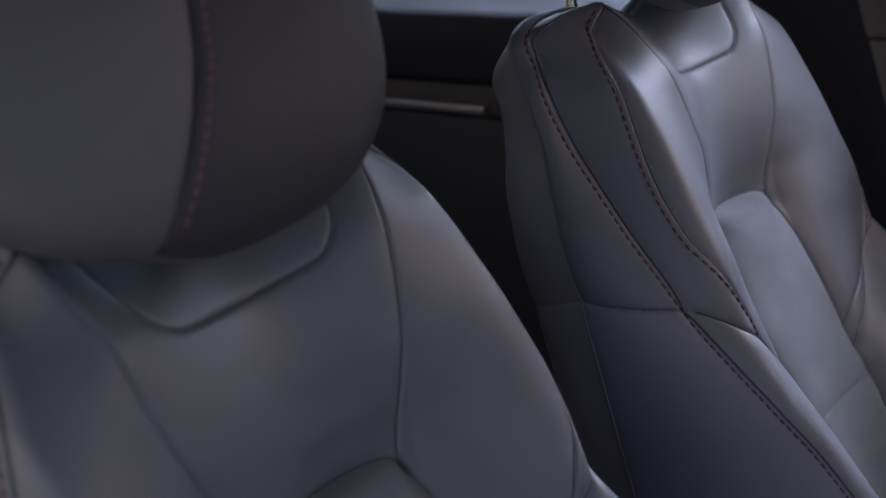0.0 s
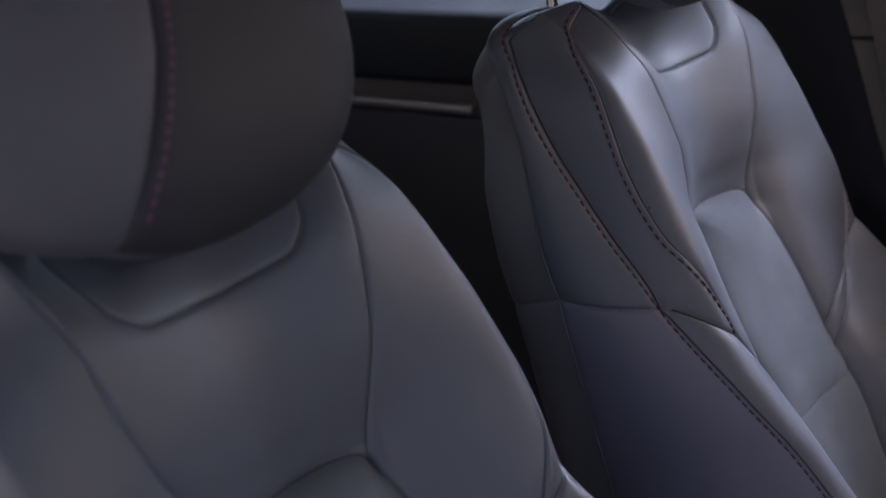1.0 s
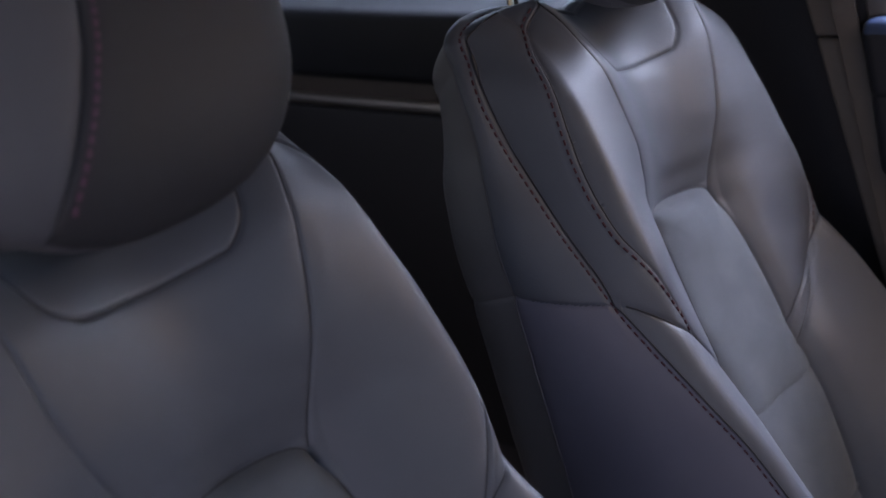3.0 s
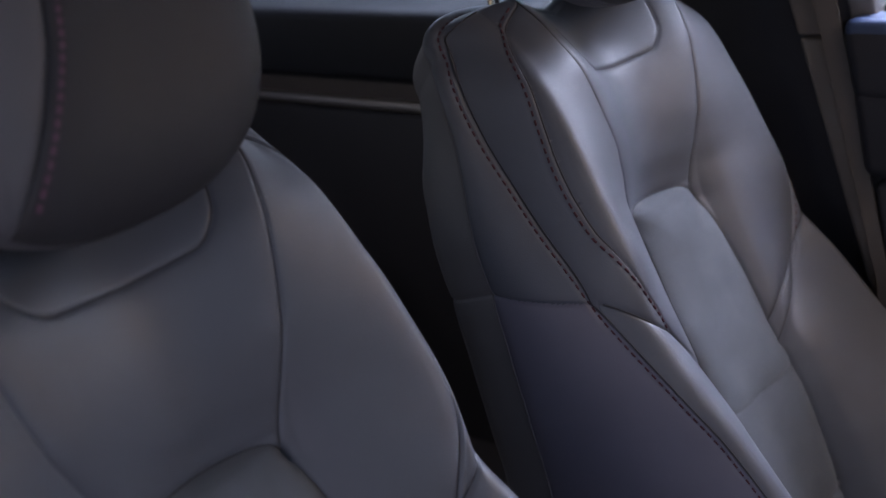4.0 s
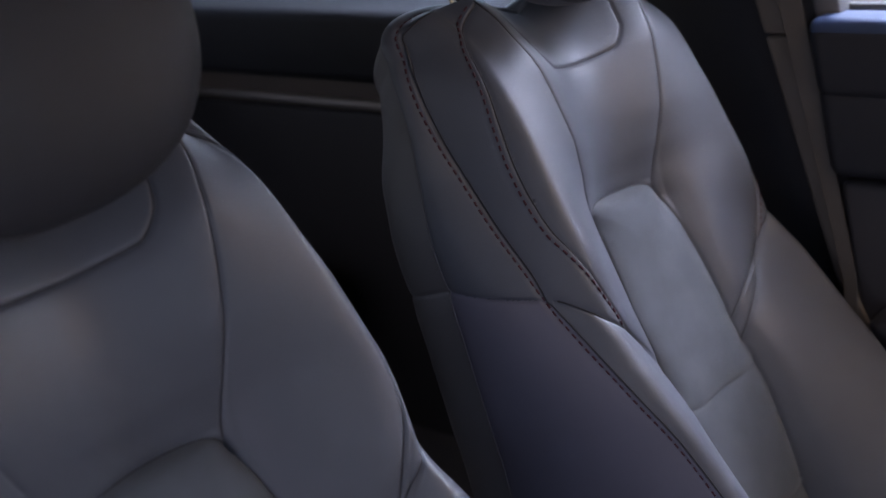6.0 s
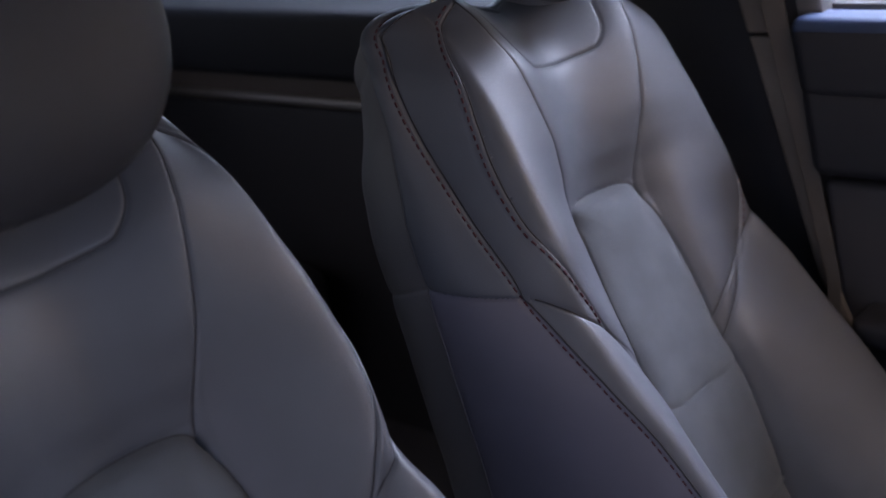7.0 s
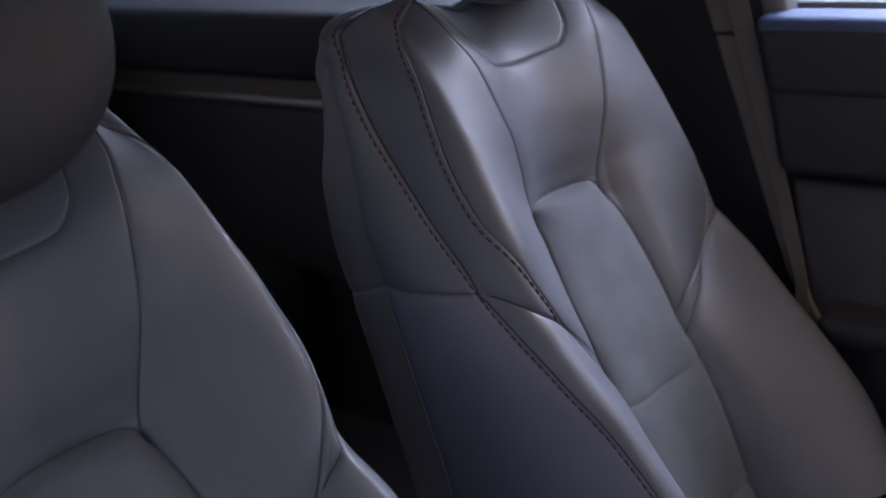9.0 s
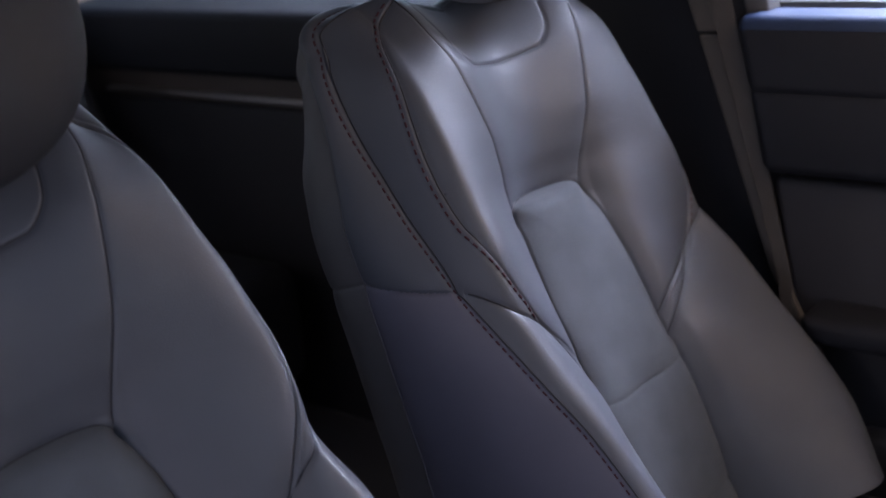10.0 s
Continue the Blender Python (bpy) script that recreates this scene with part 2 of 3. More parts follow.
FOLD = dense([(0.0, 0.022), (0.04, 0.021), (0.080, 0.026)], 12)
FOLD_LOW = dense([(0.0, -0.137), (0.04, -0.138), (0.079, -0.134)], 12)
PANEL = dense([(0.0, 0.4305), (0.0616, 0.4349), (0.0745, 0.4435), (0.0872, 0.4591), (0.0952, 0.4792), (0.1012, 0.5033), (0.1021, 0.6025)], 40)


def snap(line, reach):
    """Draws the rows of the cover that run close to a seam onto it, so that its edge is clean."""
    global S, H
    a = np.abs(S)
    best, qs, qh = np.full(S.shape, 9.0), a.copy(), H.copy()
    for (x0, y0), (x1, y1) in zip(line[:-1], line[1:]):
        dx, dy = x1 - x0, y1 - y0
        t = np.clip(((a - x0) * dx + (H - y0) * dy) / (dx * dx + dy * dy + 1e-12), 0, 1)
        px, py = x0 + t * dx, y0 + t * dy
        d = np.hypot(a - px, H - py)
        near = d < best
        best, qs, qh = np.where(near, d, best), np.where(near, px, qs), np.where(near, py, qh)
    hit = (best < reach) & (np.abs(A) < 0.995) & (VV < 0.998)
    S, H = np.where(hit, np.sign(S) * qs, S), np.where(hit, qh, H)


for seam in (INSERT_EDGE, UPPER_EDGE, WING_SEAM, CROSS_SEAM, PANEL, INSERT_TOP):
    snap(seam, 0.00075)
RELIEF = (("insert", INSERT_EDGE, 0.006, 0.012, 0.0022), ("upper", UPPER_EDGE, 0.0035, 0.012, 0.0016), ("top", INSERT_TOP, 0.009, 0.018, 0.002), ("wing", WING_SEAM, 0.004, 0.012, 0.0018),
          ("cross", CROSS_SEAM, 0.007, 0.012, 0.002), ("fold", FOLD, 0.005, 0.016, 0.0006), ("low", FOLD_LOW, 0.005, 0.016, 0.0006), ("panel", PANEL, 0.002, 0.008, 0.002))


def cover_n(s, h):
    """The finished cover's depth at (s, h)."""
    ab = np.abs(s)
    n = front_n(ab, h)
    for _, line, puff, reach, cut in RELIEF:
        d = far_from(ab, h, line)
        n = n - puff * np.exp(-d / reach) - cut * np.exp(-(d / 0.0016) ** 2)
    return n


AS = np.abs(S)
D = {"wing": far_from(AS, H, WING_SEAM)}
D["outer"] = far_from(AS, H, np.stack([np.r_[curve(OUTER, np.linspace(-0.2, H_SIDE, 40)), np.linspace(1, 0, 40)[1:] * curve(OUTER, H_SIDE)],
                                       np.r_[np.linspace(-0.2, H_SIDE, 40), top_of(np.linspace(1, 0, 40)[1:])]], -1))
RIM = D["outer"]
N = cover_n(S, H) - 0.003 * np.exp(-RIM / 0.010) - 0.001 * np.exp(-(RIM / 0.0016) ** 2)
WELT = 0.0058
beside = (np.abs(S) > np.interp(H, WING_SEAM[::-1, 1], WING_SEAM[::-1, 0])) & (H > 0.10)
N += np.where(beside, 0.0012 * np.exp(-((D["wing"] - 0.0028) / 0.0018) ** 2) - 0.0009 * np.exp(-((D["wing"] - WELT) / 0.0013) ** 2), 0)


def seat_panels():
    """Which cover piece each little face of the front belongs to."""
    sc, hc = (S[:-1, :-1] + S[1:, 1:]) / 2, (H[:-1, :-1] + H[1:, 1:]) / 2
    a = np.abs(sc)
    side = np.where(sc < 0, 0, 1)
    inner = curve(INNER, hc)
    it = curve(INSERT_TOP[:, ::1], np.clip(a, 0, 0.0704))
    low = np.array([(p[1], p[0]) for p in WING_SEAM[::-1]])
    wing = np.interp(hc, low[:, 0], low[:, 1], left=0.0)
    cross = np.interp(a, CROSS_SEAM[::-1, 0], CROSS_SEAM[::-1, 1], left=0.0)
    pan = np.interp(a, PANEL[:, 0], PANEL[:, 1], right=9)
    kind = np.full(sc.shape, "", object)
    insert = (a < np.where(hc < 0.248, inner, 0.0705)) & (hc < np.where(hc < 0.248, 1, it))
    kind[:] = "bolster"
    kind[(hc > 0.083) & (a <= wing)] = "wing"
    kind[(a > wing) & (hc > cross)] = "shoulder"
    kind[(a < inner) & (hc > 0.24)] = "centre"
    kind[(hc > pan) & (a < 0.1085)] = "neck"
    kind[insert] = "insert"
    kind[insert & (hc < 0.022)] = "insert_low"
    return kind, side


def build_seat(stitched, lift, faint=()):
    root = tagged(new("front_seat"), "grey leather front car seat with suede insert and red stitching", "car seat", "front seats")
    P = placed(S, H, N)
    kind, side = seat_panels()
    idx = np.arange(NA * NV).reshape(NV, NA)
    quads = np.stack([idx[:-1, :-1], idx[:-1, 1:], idx[1:, 1:], idx[1:, :-1]], -1)
    flat = P.reshape(-1, 3)

    def piece(name, mask, mat, label):
        q = quads[mask]
        use, back = np.unique(q, return_inverse=True)
        me = mesh_of(name, flat[use], back.reshape(-1, 4), mat)
        tagged(child(new(name, me), root), label)

    piece("upper_panel", kind == "centre", LEATHER, "smooth grey leather upper panel")
    piece("neck_panel", kind == "neck", LEATHER, "recessed leather panel under the headrest")
    piece("seat_insert", kind == "insert", SUEDE, "soft grey suede insert")
    piece("seat_insert", kind == "insert_low", SUEDE, "soft grey suede insert")
    for w in (0, 1):
        piece("wing", (kind == "wing") & (side == w), LEATHER, "padded leather wing")
        piece("shoulder", (kind == "shoulder") & (side == w), LEATHER, "")
        piece("side_bolster", (kind == "bolster") & (side == w), LEATHER, "padded leather side bolster")

    # the side: from the outer seam back to the piping, then the hard back
    loop = np.concatenate([idx[:, 0], idx[-1, 1:-1], idx[::-1, -1]])
    es, eh, en = S.ravel()[loop], H.ravel()[loop], N.ravel()[loop]
    tx, ty = np.gradient(es), np.gradient(eh)
    ln = np.hypot(tx, ty) + 1e-9
    ox, oy = -ty / ln, tx / ln
    for _ in range(12):
        ox = np.r_[ox[0], (ox[:-2] + ox[1:-1] + ox[2:]) / 3, ox[-1]]
        oy = np.r_[oy[0], (oy[:-2] + oy[1:-1] + oy[2:]) / 3, oy[-1]]
    pn = curve(PIPE_N, eh)
    off = curve(PIPE_OFF, eh)
    width = np.hypot(pn - en, off)
    rows = []
    R = 48
    for k in range(R + 1):
        t = (k / R) ** 1.6
        bulge = off * (1.25 * t - 0.25 * t * t) + 0.007 * math.sin(math.pi * t) ** 0.8
        far_in = t * width
        cutk = 0.0025 * np.exp(-far_in / 0.004) + 0.003 * np.exp(-(1 - t) * 18) - 0.0012 * np.exp(-((far_in - 0.0028) / 0.0018) ** 2) + 0.0009 * np.exp(-((far_in - WELT) / 0.0013) ** 2)
        q = min(1.0, 9 * t)
        base = en * (1 - q) + (curve(OUTER_N, eh) - 0.003) * q
        nn = base + (pn - base) * t
        rows.append((es + ox * (bulge - cutk), eh + oy * (bulge - cutk) * 0.9, nn))
    L = len(loop)
    GS, GH, GN = (np.array([r[c] for r in rows]) for c in range(3))
    fade = np.clip((np.abs(es)[None] - 0.15) / 0.05, 0, 1) * (GH < 0.35)
    dcross = np.abs(GH - (0.212 + 0.038 * (np.linspace(0, 1, R + 1)[:, None] ** 1.6)))
    dent = fade * (0.003 * np.exp(-dcross / 0.01) + 0.0018 * np.exp(-(dcross / 0.0016) ** 2))
    GS, GH = GS - ox * dent, GH - oy * dent
    G = placed(GS, GH, GN)
    gi = np.arange((R + 1) * L).reshape(R + 1, L)
    gq = np.stack([gi[:-1, :-1], gi[1:, :-1], gi[1:, 1:], gi[:-1, 1:]], -1)
    hm = (GH[:-1, :-1] + GH[1:, 1:]) / 2 - (0.212 + 0.038 * (np.linspace(0, 1, R)[:, None] ** 1.6))
    left = np.broadcast_to(np.arange(L - 1) < L // 2, hm.shape)
    gf = G.reshape(-1, 3)
    for name, mask, mat, label in (("side_panel", (hm < 0) & left, SIDE_VINYL, "dark vinyl lower side panel"), ("side_panel", (hm < 0) & ~left, SIDE_VINYL, "dark vinyl lower side panel"),
                                   ("gusset", hm >= 0, LEATHER, "leather gusset over the shoulders")):
        q = gq[mask]
        use, back = np.unique(q, return_inverse=True)
        tagged(child(new(name, mesh_of(name, gf[use], back.reshape(-1, 4), mat)), root), label)

    # piping along the back edge
    v, f = tube(placed(GS[-1], GH[-1], GN[-1])[::3], 0.0018, 6)
    tagged(child(new("piping", mesh_of("piping", v, f, PIPING)), root), "thin grey piping")

    # hard back shell: rows that close towards the middle behind
    high = ease((GH[-1] - 0.36) / 0.16)
    rows = [(GS[-1], GH[-1], GN[-1])]
    for k in range(1, 9):
        t = k / 8
        rows.append((GS[-1] * (1 - 0.06 * t**4 - 0.16 * t * high), GH[-1] - 0.03 * t * high, GN[-1] - 0.072 * t))
    for k in range(1, 7):
        t = k / 6
        rows.append((GS[-1] * (0.94 - 0.16 * high) * (1 - t), GH[-1] - 0.03 * high, GN[-1] - 0.072 - 0.01 * t))
    B = placed(*(np.array([r[c] for r in rows]) for c in range(3)))
    bi = np.arange(len(rows) * L).reshape(len(rows), L)
    bq = np.stack([bi[:-1, :-1], bi[1:, :-1], bi[1:, 1:], bi[:-1, 1:]], -1).reshape(-1, 4)
    tagged(child(new("back_shell", mesh_of("back_shell", B.reshape(-1, 3), bq, SHELL)), root), "black back of the seat")

    # thread: dark seam cords and red double stitches
    def on_cover(line, lift=0.0):
        s, h = line[:, 0], line[:, 1]
        return placed(s, h, cover_n(s, h) + lift)

    def stitches(line, sgn, offset, pitch=0.0100, length=0.0058, r=0.0013):
        d = np.gradient(line, axis=0)
        d /= np.linalg.norm(d, axis=1, keepdims=True)
        side_ = np.stack([d[:, 1], -d[:, 0]], -1) * np.sign(offset)
        rise = (cover_n(*(line + 0.001 * side_).T) - cover_n(*line.T)) / 0.001
        ln_ = line + side_ * (abs(offset) / np.sqrt(1 + rise ** 2))[:, None]
        along = np.r_[0, np.cumsum(np.hypot(*np.diff(ln_, axis=0).T))]
        verts, faces = [], []
        for a0 in np.arange(0.004, along[-1] - length, pitch):
            q = np.linspace(a0, a0 + length, 4)
            pts = np.stack([np.interp(q, along, ln_[:, 0]), np.interp(q, along, ln_[:, 1])], -1)
            pts[:, 0] *= sgn
            p3 = on_cover(pts, 0.0004)
            v_, f_ = tube(p3, r, 5)
            faces += [tuple(i + len(verts) for i in t) for t in f_]
            verts += list(v_)
        return verts, faces

    for sgn in stitched:
        v, f = stitches(WING_SEAM[(WING_SEAM[:, 1] < top_of(WING_SEAM[:, 0] / 0.210) - 0.008) & (WING_SEAM[:, 1] > 0.158)], sgn, -WELT)
        tagged(child(new("stitching", mesh_of("stitching", v, f, RED)), root), "red stitching", kind="stuff")
    # stitches of the outer seam lie on the side just behind it
    row = (WELT / width) ** (1 / 1.6) * R
    r0 = np.clip(row.astype(int), 0, R - 1)
    col = np.arange(L)
    mixed = [(g[r0, col] * (1 - row + r0) + g[r0 + 1, col] * (row - r0)) for g in (GS, GH, GN)]
    for half in (slice(4, NV + 60), slice(L - NV - 60, L - 4)):
        line = placed(*(g[half] for g in mixed))
        along = np.r_[0, np.cumsum(np.linalg.norm(np.diff(line, axis=0), axis=1))]
        verts, faces = [], []
        for a0 in np.arange(0.0, along[-1] - 0.006, 0.0100):
            q = np.linspace(a0, a0 + 0.0060, 4)
            p3 = np.stack([np.interp(q, along, line[:, c]) for c in range(3)], -1)
            v_, f_ = tube(p3, 0.0013, 5)
            faces += [tuple(i + len(verts) for i in t) for t in f_]
            verts += list(v_)
        tagged(child(new("stitching", mesh_of("stitching", verts, faces, RED)), root), "red stitching", kind="stuff")
    for line in (UPPER_EDGE, WING_SEAM, CROSS_SEAM, PANEL, np.concatenate([INSERT_EDGE[:-3], INSERT_TOP[::-1]])):
        for sgn in (-1, 1):
            if line is UPPER_EDGE and sgn in faint:
                continue
            p = line * (sgn, 1)
            keep = (np.abs(p[:, 0]) < curve(OUTER, p[:, 1]) - 0.001) & ((p[:, 1] < 0.40) | (p[:, 1] < top_of(np.minimum(np.abs(p[:, 0]) / 0.210, 1)) - 0.002))
            v, f = tube(placed(p[keep, 0], p[keep, 1], cover_n(p[keep, 0], p[keep, 1]) + 0.0002), 0.0009, 6)
            child(new("seam", mesh_of("seam", v, f, SEAM)), root)
    for half in (slice(2, NV + 40), slice(L - NV - 40, L - 2)):
        v, f = tube(placed(es[half], eh[half], en[half] + 0.0004)[::3], 0.0009, 6)
        child(new("seam", mesh_of("seam", v, f, SEAM)), root)
    build_headrest(root, lift)
    build_cushion(root)
    return root


def build_headrest(root, lift):
    """A rounded head restraint on two posts, with one stitched seam down its face."""
    global OUTBOARD
    OUTBOARD = 0.0
    rest = tagged(child(new("headrest"), root), "rounded grey leather headrest")
    nu, nw = 320, 150
    u = np.linspace(-np.pi, np.pi, nu)
    w = np.linspace(-np.pi / 2, np.pi / 2, nw)
    U, Wv = np.meshgrid(u, w)
    e1, e2 = 0.85, 0.64
    pw = lambda x, e: np.sign(x) * np.abs(x) ** e
    s = 0.157 * pw(np.cos(Wv), e1) * pw(np.sin(U), e2)
    h = 0.617 + 0.146 * pw(np.sin(Wv), e1)
    n = 0.042 + 0.062 * pw(np.cos(Wv), e1) * pw(np.cos(U), e2)
    seam_s = lambda q: np.interp(q, [0.48, 0.508, 0.539, 0.566, 0.60, 0.64, 0.70, 0.76], [-0.104, -0.095, -0.077, -0.062, -0.045, -0.032, -0.026, -0.024])
    # one column of the front follows the seam
    col = int(np.argmin(np.abs(u - np.arcsin(-(0.055 / 0.157) ** (1 / e2)))))
    front = n > 0.0421
    cw = pw(np.clip(np.cos(Wv), 0, 1), e1)
    half = 0.157 * cw + 1e-6
    r, r0 = s / half, (s / half)[:, col:col + 1]
    rt = np.clip(seam_s(h) / half, -0.985, 0.5)
    r = np.where(front, np.where(r < r0, -1 + (r + 1) * (rt + 1) / (r0 + 1), 1 - (1 - r) * (1 - rt) / (1 - r0)), r)
    n = np.where(front, 0.042 + 0.062 * cw * (1 - np.clip(np.abs(r), 0, 1) ** (2 / e2)) ** (e2 / 2), n)
    s = r * half
    d = s - rt * half
    s = np.where(s < -0.10, -0.10 + (s + 0.10) * 2.0, s)
    n = n - front * (0.0022 * np.exp(-np.abs(d) / 0.006) + 0.0018 * np.exp(-(d / 0.0018) ** 2) - np.where(d > 0, 0.0012 * np.exp(-((d - 0.004) / 0.0022) ** 2), 0))
    P = placed(s, h + lift, n).reshape(-1, 3)
    idx = np.arange(nu * nw).reshape(nw, nu)
    q = np.stack([idx[:-1, :-1], idx[:-1, 1:], idx[1:, 1:], idx[1:, :-1]], -1)
    # the fall of light is put into the colours of face and side
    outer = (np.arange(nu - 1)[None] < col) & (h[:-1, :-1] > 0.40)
    for name, mask, label in (("headrest_side", outer, "leather side of the headrest, coloured as lit"), ("headrest_cover", ~outer, "leather face of the headrest, coloured as in shade")):
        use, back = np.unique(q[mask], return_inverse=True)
        tagged(child(new(name, mesh_of(name, P[use], back.reshape(-1, 4), HEAD_LIT if name == "headrest_side" else HEAD_SHADED)), rest), label)
    verts, faces = [], []
    for h0 in np.arange(0.505, 0.72, 0.0075):
        q = np.linspace(h0, h0 + 0.005, 4)
        sm = seam_s(q) + 0.0100
        cw = (1 - np.abs((q - 0.617) / 0.146) ** (2 / e1)) ** (e1 / 2)
        cu = (1 - np.abs(sm / (0.157 * cw)) ** (2 / e2)) ** (e2 / 2)
        v_, f_ = tube(placed(sm, q + lift, 0.042 + 0.062 * cw * cu - 0.0008), 0.0021, 6)
        faces += [tuple(i + len(verts) for i in t) for t in f_]
        verts += list(v_)
    tagged(child(new("stitching", mesh_of("stitching", verts, faces, PURPLE)), rest), "plum red stitching", kind="stuff")
    for y in (-0.07, 0.07):
        v, f = tube(placed([y] * 12, np.linspace(0.50, 0.66, 12), curve([(0.50, -0.092), (0.56, -0.086), (0.60, -0.06), (0.66, 0.01)], np.linspace(0.50, 0.66, 12))), 0.0065, 16)
        tagged(child(new("headrest_post", mesh_of("headrest_post", v, f, CHROME)), root), "polished metal post")


def build_cushion(root):
    """The seat's lower half: a dished middle, raised side bolsters and a rounded front edge."""
    nx, ny = 49, 61
    X, Y = np.meshgrid(np.linspace(0, 1, nx), np.linspace(-1, 1, ny), indexing="ij")
    ay = np.abs(Y)
    half = 0.235 + 0.02 * X
    edge_in = 0.10 + 0.02 * X
    side = np.clip((ay * half - edge_in) / (half - edge_in), 0, 1)
    top = 0.245 + 0.055 * X + 0.050 * np.sin(np.pi * np.clip(side, 0, 1) ** 0.8) * (1 - 0.5 * X) * np.clip(X / 0.45, 0, 1)
    groove = 0.006 * np.exp(-((ay * half - edge_in) / 0.004) ** 2)
    front = 0.10 * np.clip((X - 0.86) / 0.14, 0, 1) ** 2.4
    roll = 0.07 * np.clip((side - 0.82) / 0.18, 0, 1) ** 2
    P = np.stack([0.05 + 0.54 * X, Y * half, -0.06 + top - groove - front - roll], -1)
    idx = np.arange(nx * ny).reshape(nx, ny)
    q = np.stack([idx[:-1, :-1], idx[1:, :-1], idx[1:, 1:], idx[:-1, 1:]], -1)
    mid = (side[:-1, :-1] + side[1:, 1:]) / 2
    yc = (Y[:-1, :-1] + Y[1:, 1:]) / 2
    nose = (X[:-1, :-1] + X[1:, 1:]) / 2 > 0.80
    flat = P.reshape(-1, 3)
    for name, mask, mat, label in (("cushion_insert", (mid <= 0) & ~nose, SUEDE, "soft grey suede seat cushion insert"), ("cushion_nose", (mid <= 0) & nose, LEATHER, "grey leather front of the cushion"),
                                   ("cushion_bolster", (mid > 0) & (yc < 0), LEATHER, "raised leather cushion bolster"), ("cushion_bolster", (mid > 0) & (yc > 0), LEATHER, "raised leather cushion bolster")):
        use, back = np.unique(q[mask], return_inverse=True)
        tagged(child(new(name, mesh_of(name, flat[use], back.reshape(-1, 4), mat)), root), label)
    ring = np.concatenate([P[:, 0], P[-1, 1:], P[-2::-1, -1], P[0, -2:0:-1]])
    rows = [ring, ring * (1, 1, 0) + (0, 0, 0.17), (ring - (0.3, 0, 0)) * (0.92, 0.92, 0) + (0.3, 0, 0.12)]
    n = len(ring)
    v = np.concatenate(rows)
    f = [(r * n + k, r * n + (k + 1) % n, (r + 1) * n + (k + 1) % n, (r + 1) * n + k) for r in range(2) for k in range(n)]
    tagged(child(new("cushion_skirt", mesh_of("cushion_skirt", v, f, SIDE_VINYL)), root), "dark vinyl cushion side")
    bm = bmesh.new()
    box(bm, (0.05, -0.20, 0.0), (0.55, 0.20, 0.14), 0.01)
    part("seat_base", bm, SHELL, root, "black seat base")


SWELL = [(-0.2, 0.046), (-0.1, 0.068), (-0.03, 0.064), (0.04, 0.058), (0.11, 0.0527), (0.18, 0.0323), (0.25, 0.0160), (0.32, 0.0060), (0.40, 0.0), (0.46, 0.0)]
SWELL_N = [(-0.2, -0.009), (-0.1, -0.004), (-0.03, -0.008), (0.04, -0.016), (0.11, -0.023), (0.18, -0.0265), (0.25, -0.0175), (0.32, -0.010), (0.39, -0.004), (0.46, 0.0), (0.52, 0.0)]
far_seat = build_seat((-1, 1), 0.022)
far_seat.matrix_world = pose(0, 0.315, 0, -2.5)
OUTBOARD = 0.016
SWELL = [(-0.2, 0.003), (-0.1, 0.005), (-0.03, 0.008), (0.04, 0.0097), (0.11, 0.0086), (0.18, -0.003), (0.25, 0.0055), (0.32, 0.002), (0.38, 0.0), (0.45, 0.0)]
SWELL_N = [(-0.2, 0.001), (-0.03, 0.002), (0.04, 0.003), (0.11, 0.004), (0.18, -0.0013), (0.25, -0.0055), (0.32, -0.002), (0.38, 0.0), (0.45, 0.0)]
near_seat = build_seat((-1,), 0.0, (-1,))
near_seat.matrix_world = pose(0, -0.327, -0.004, 1.5)

# ---- the cabin ----
def prism(name, outline, y0, y1, mat, bevel=0.0, parent=None, label="", kind="", category="", segments=3):
    """A block with an outline given in x and z, from y0 to y1, its edges rounded."""
    bm = bmesh.new()
    vs = [bm.verts.new((x, y0, z)) for x, z in outline]
    face = bm.faces.new(vs)
    got = bmesh.ops.extrude_face_region(bm, geom=[face])["geom"]
    bmesh.ops.translate(bm, verts=[v for v in got if isinstance(v, bmesh.types.BMVert)], vec=(0, y1 - y0, 0))
    bmesh.ops.recalc_face_normals(bm, faces=bm.faces)
    if bevel:
        bmesh.ops.bevel(bm, geom=list(bm.edges), offset=bevel, segments=segments, profile=0.5, affect="EDGES")
        for f in bm.faces:
            f.smooth = True
    ob = part(name, bm, mat, parent, label)
    if kind or category:
        tagged(ob, label, category, kind=kind)
    return ob


def setting(ob, label, category):
    return tagged(ob, label, category, kind="structure")


setting(slab("ground", (-60, -60, -0.45), (60, 60, -0.40), PAVING), "grey dry paving outside the car", "ground")
setting(slab("floor", (-1.6, -0.74, -0.03), (1.5, 0.74, 0.0), CARPET), "black carpeted car floor", "floor")
# Out of view: added overhead to close the cabin against sky light.
setting(slab("ceiling", (-1.6, -0.62, 1.24), (0.56, 0.64, 1.27), CLOTH), "grey cloth headlining", "ceiling")
setting(prism("tailgate", [(-1.62, 0.0), (-1.55, 0.0), (-1.55, 0.85), (-1.62, 0.85)], -0.72, 0.72, SHELL), "black trim behind the rear bench", "wall")

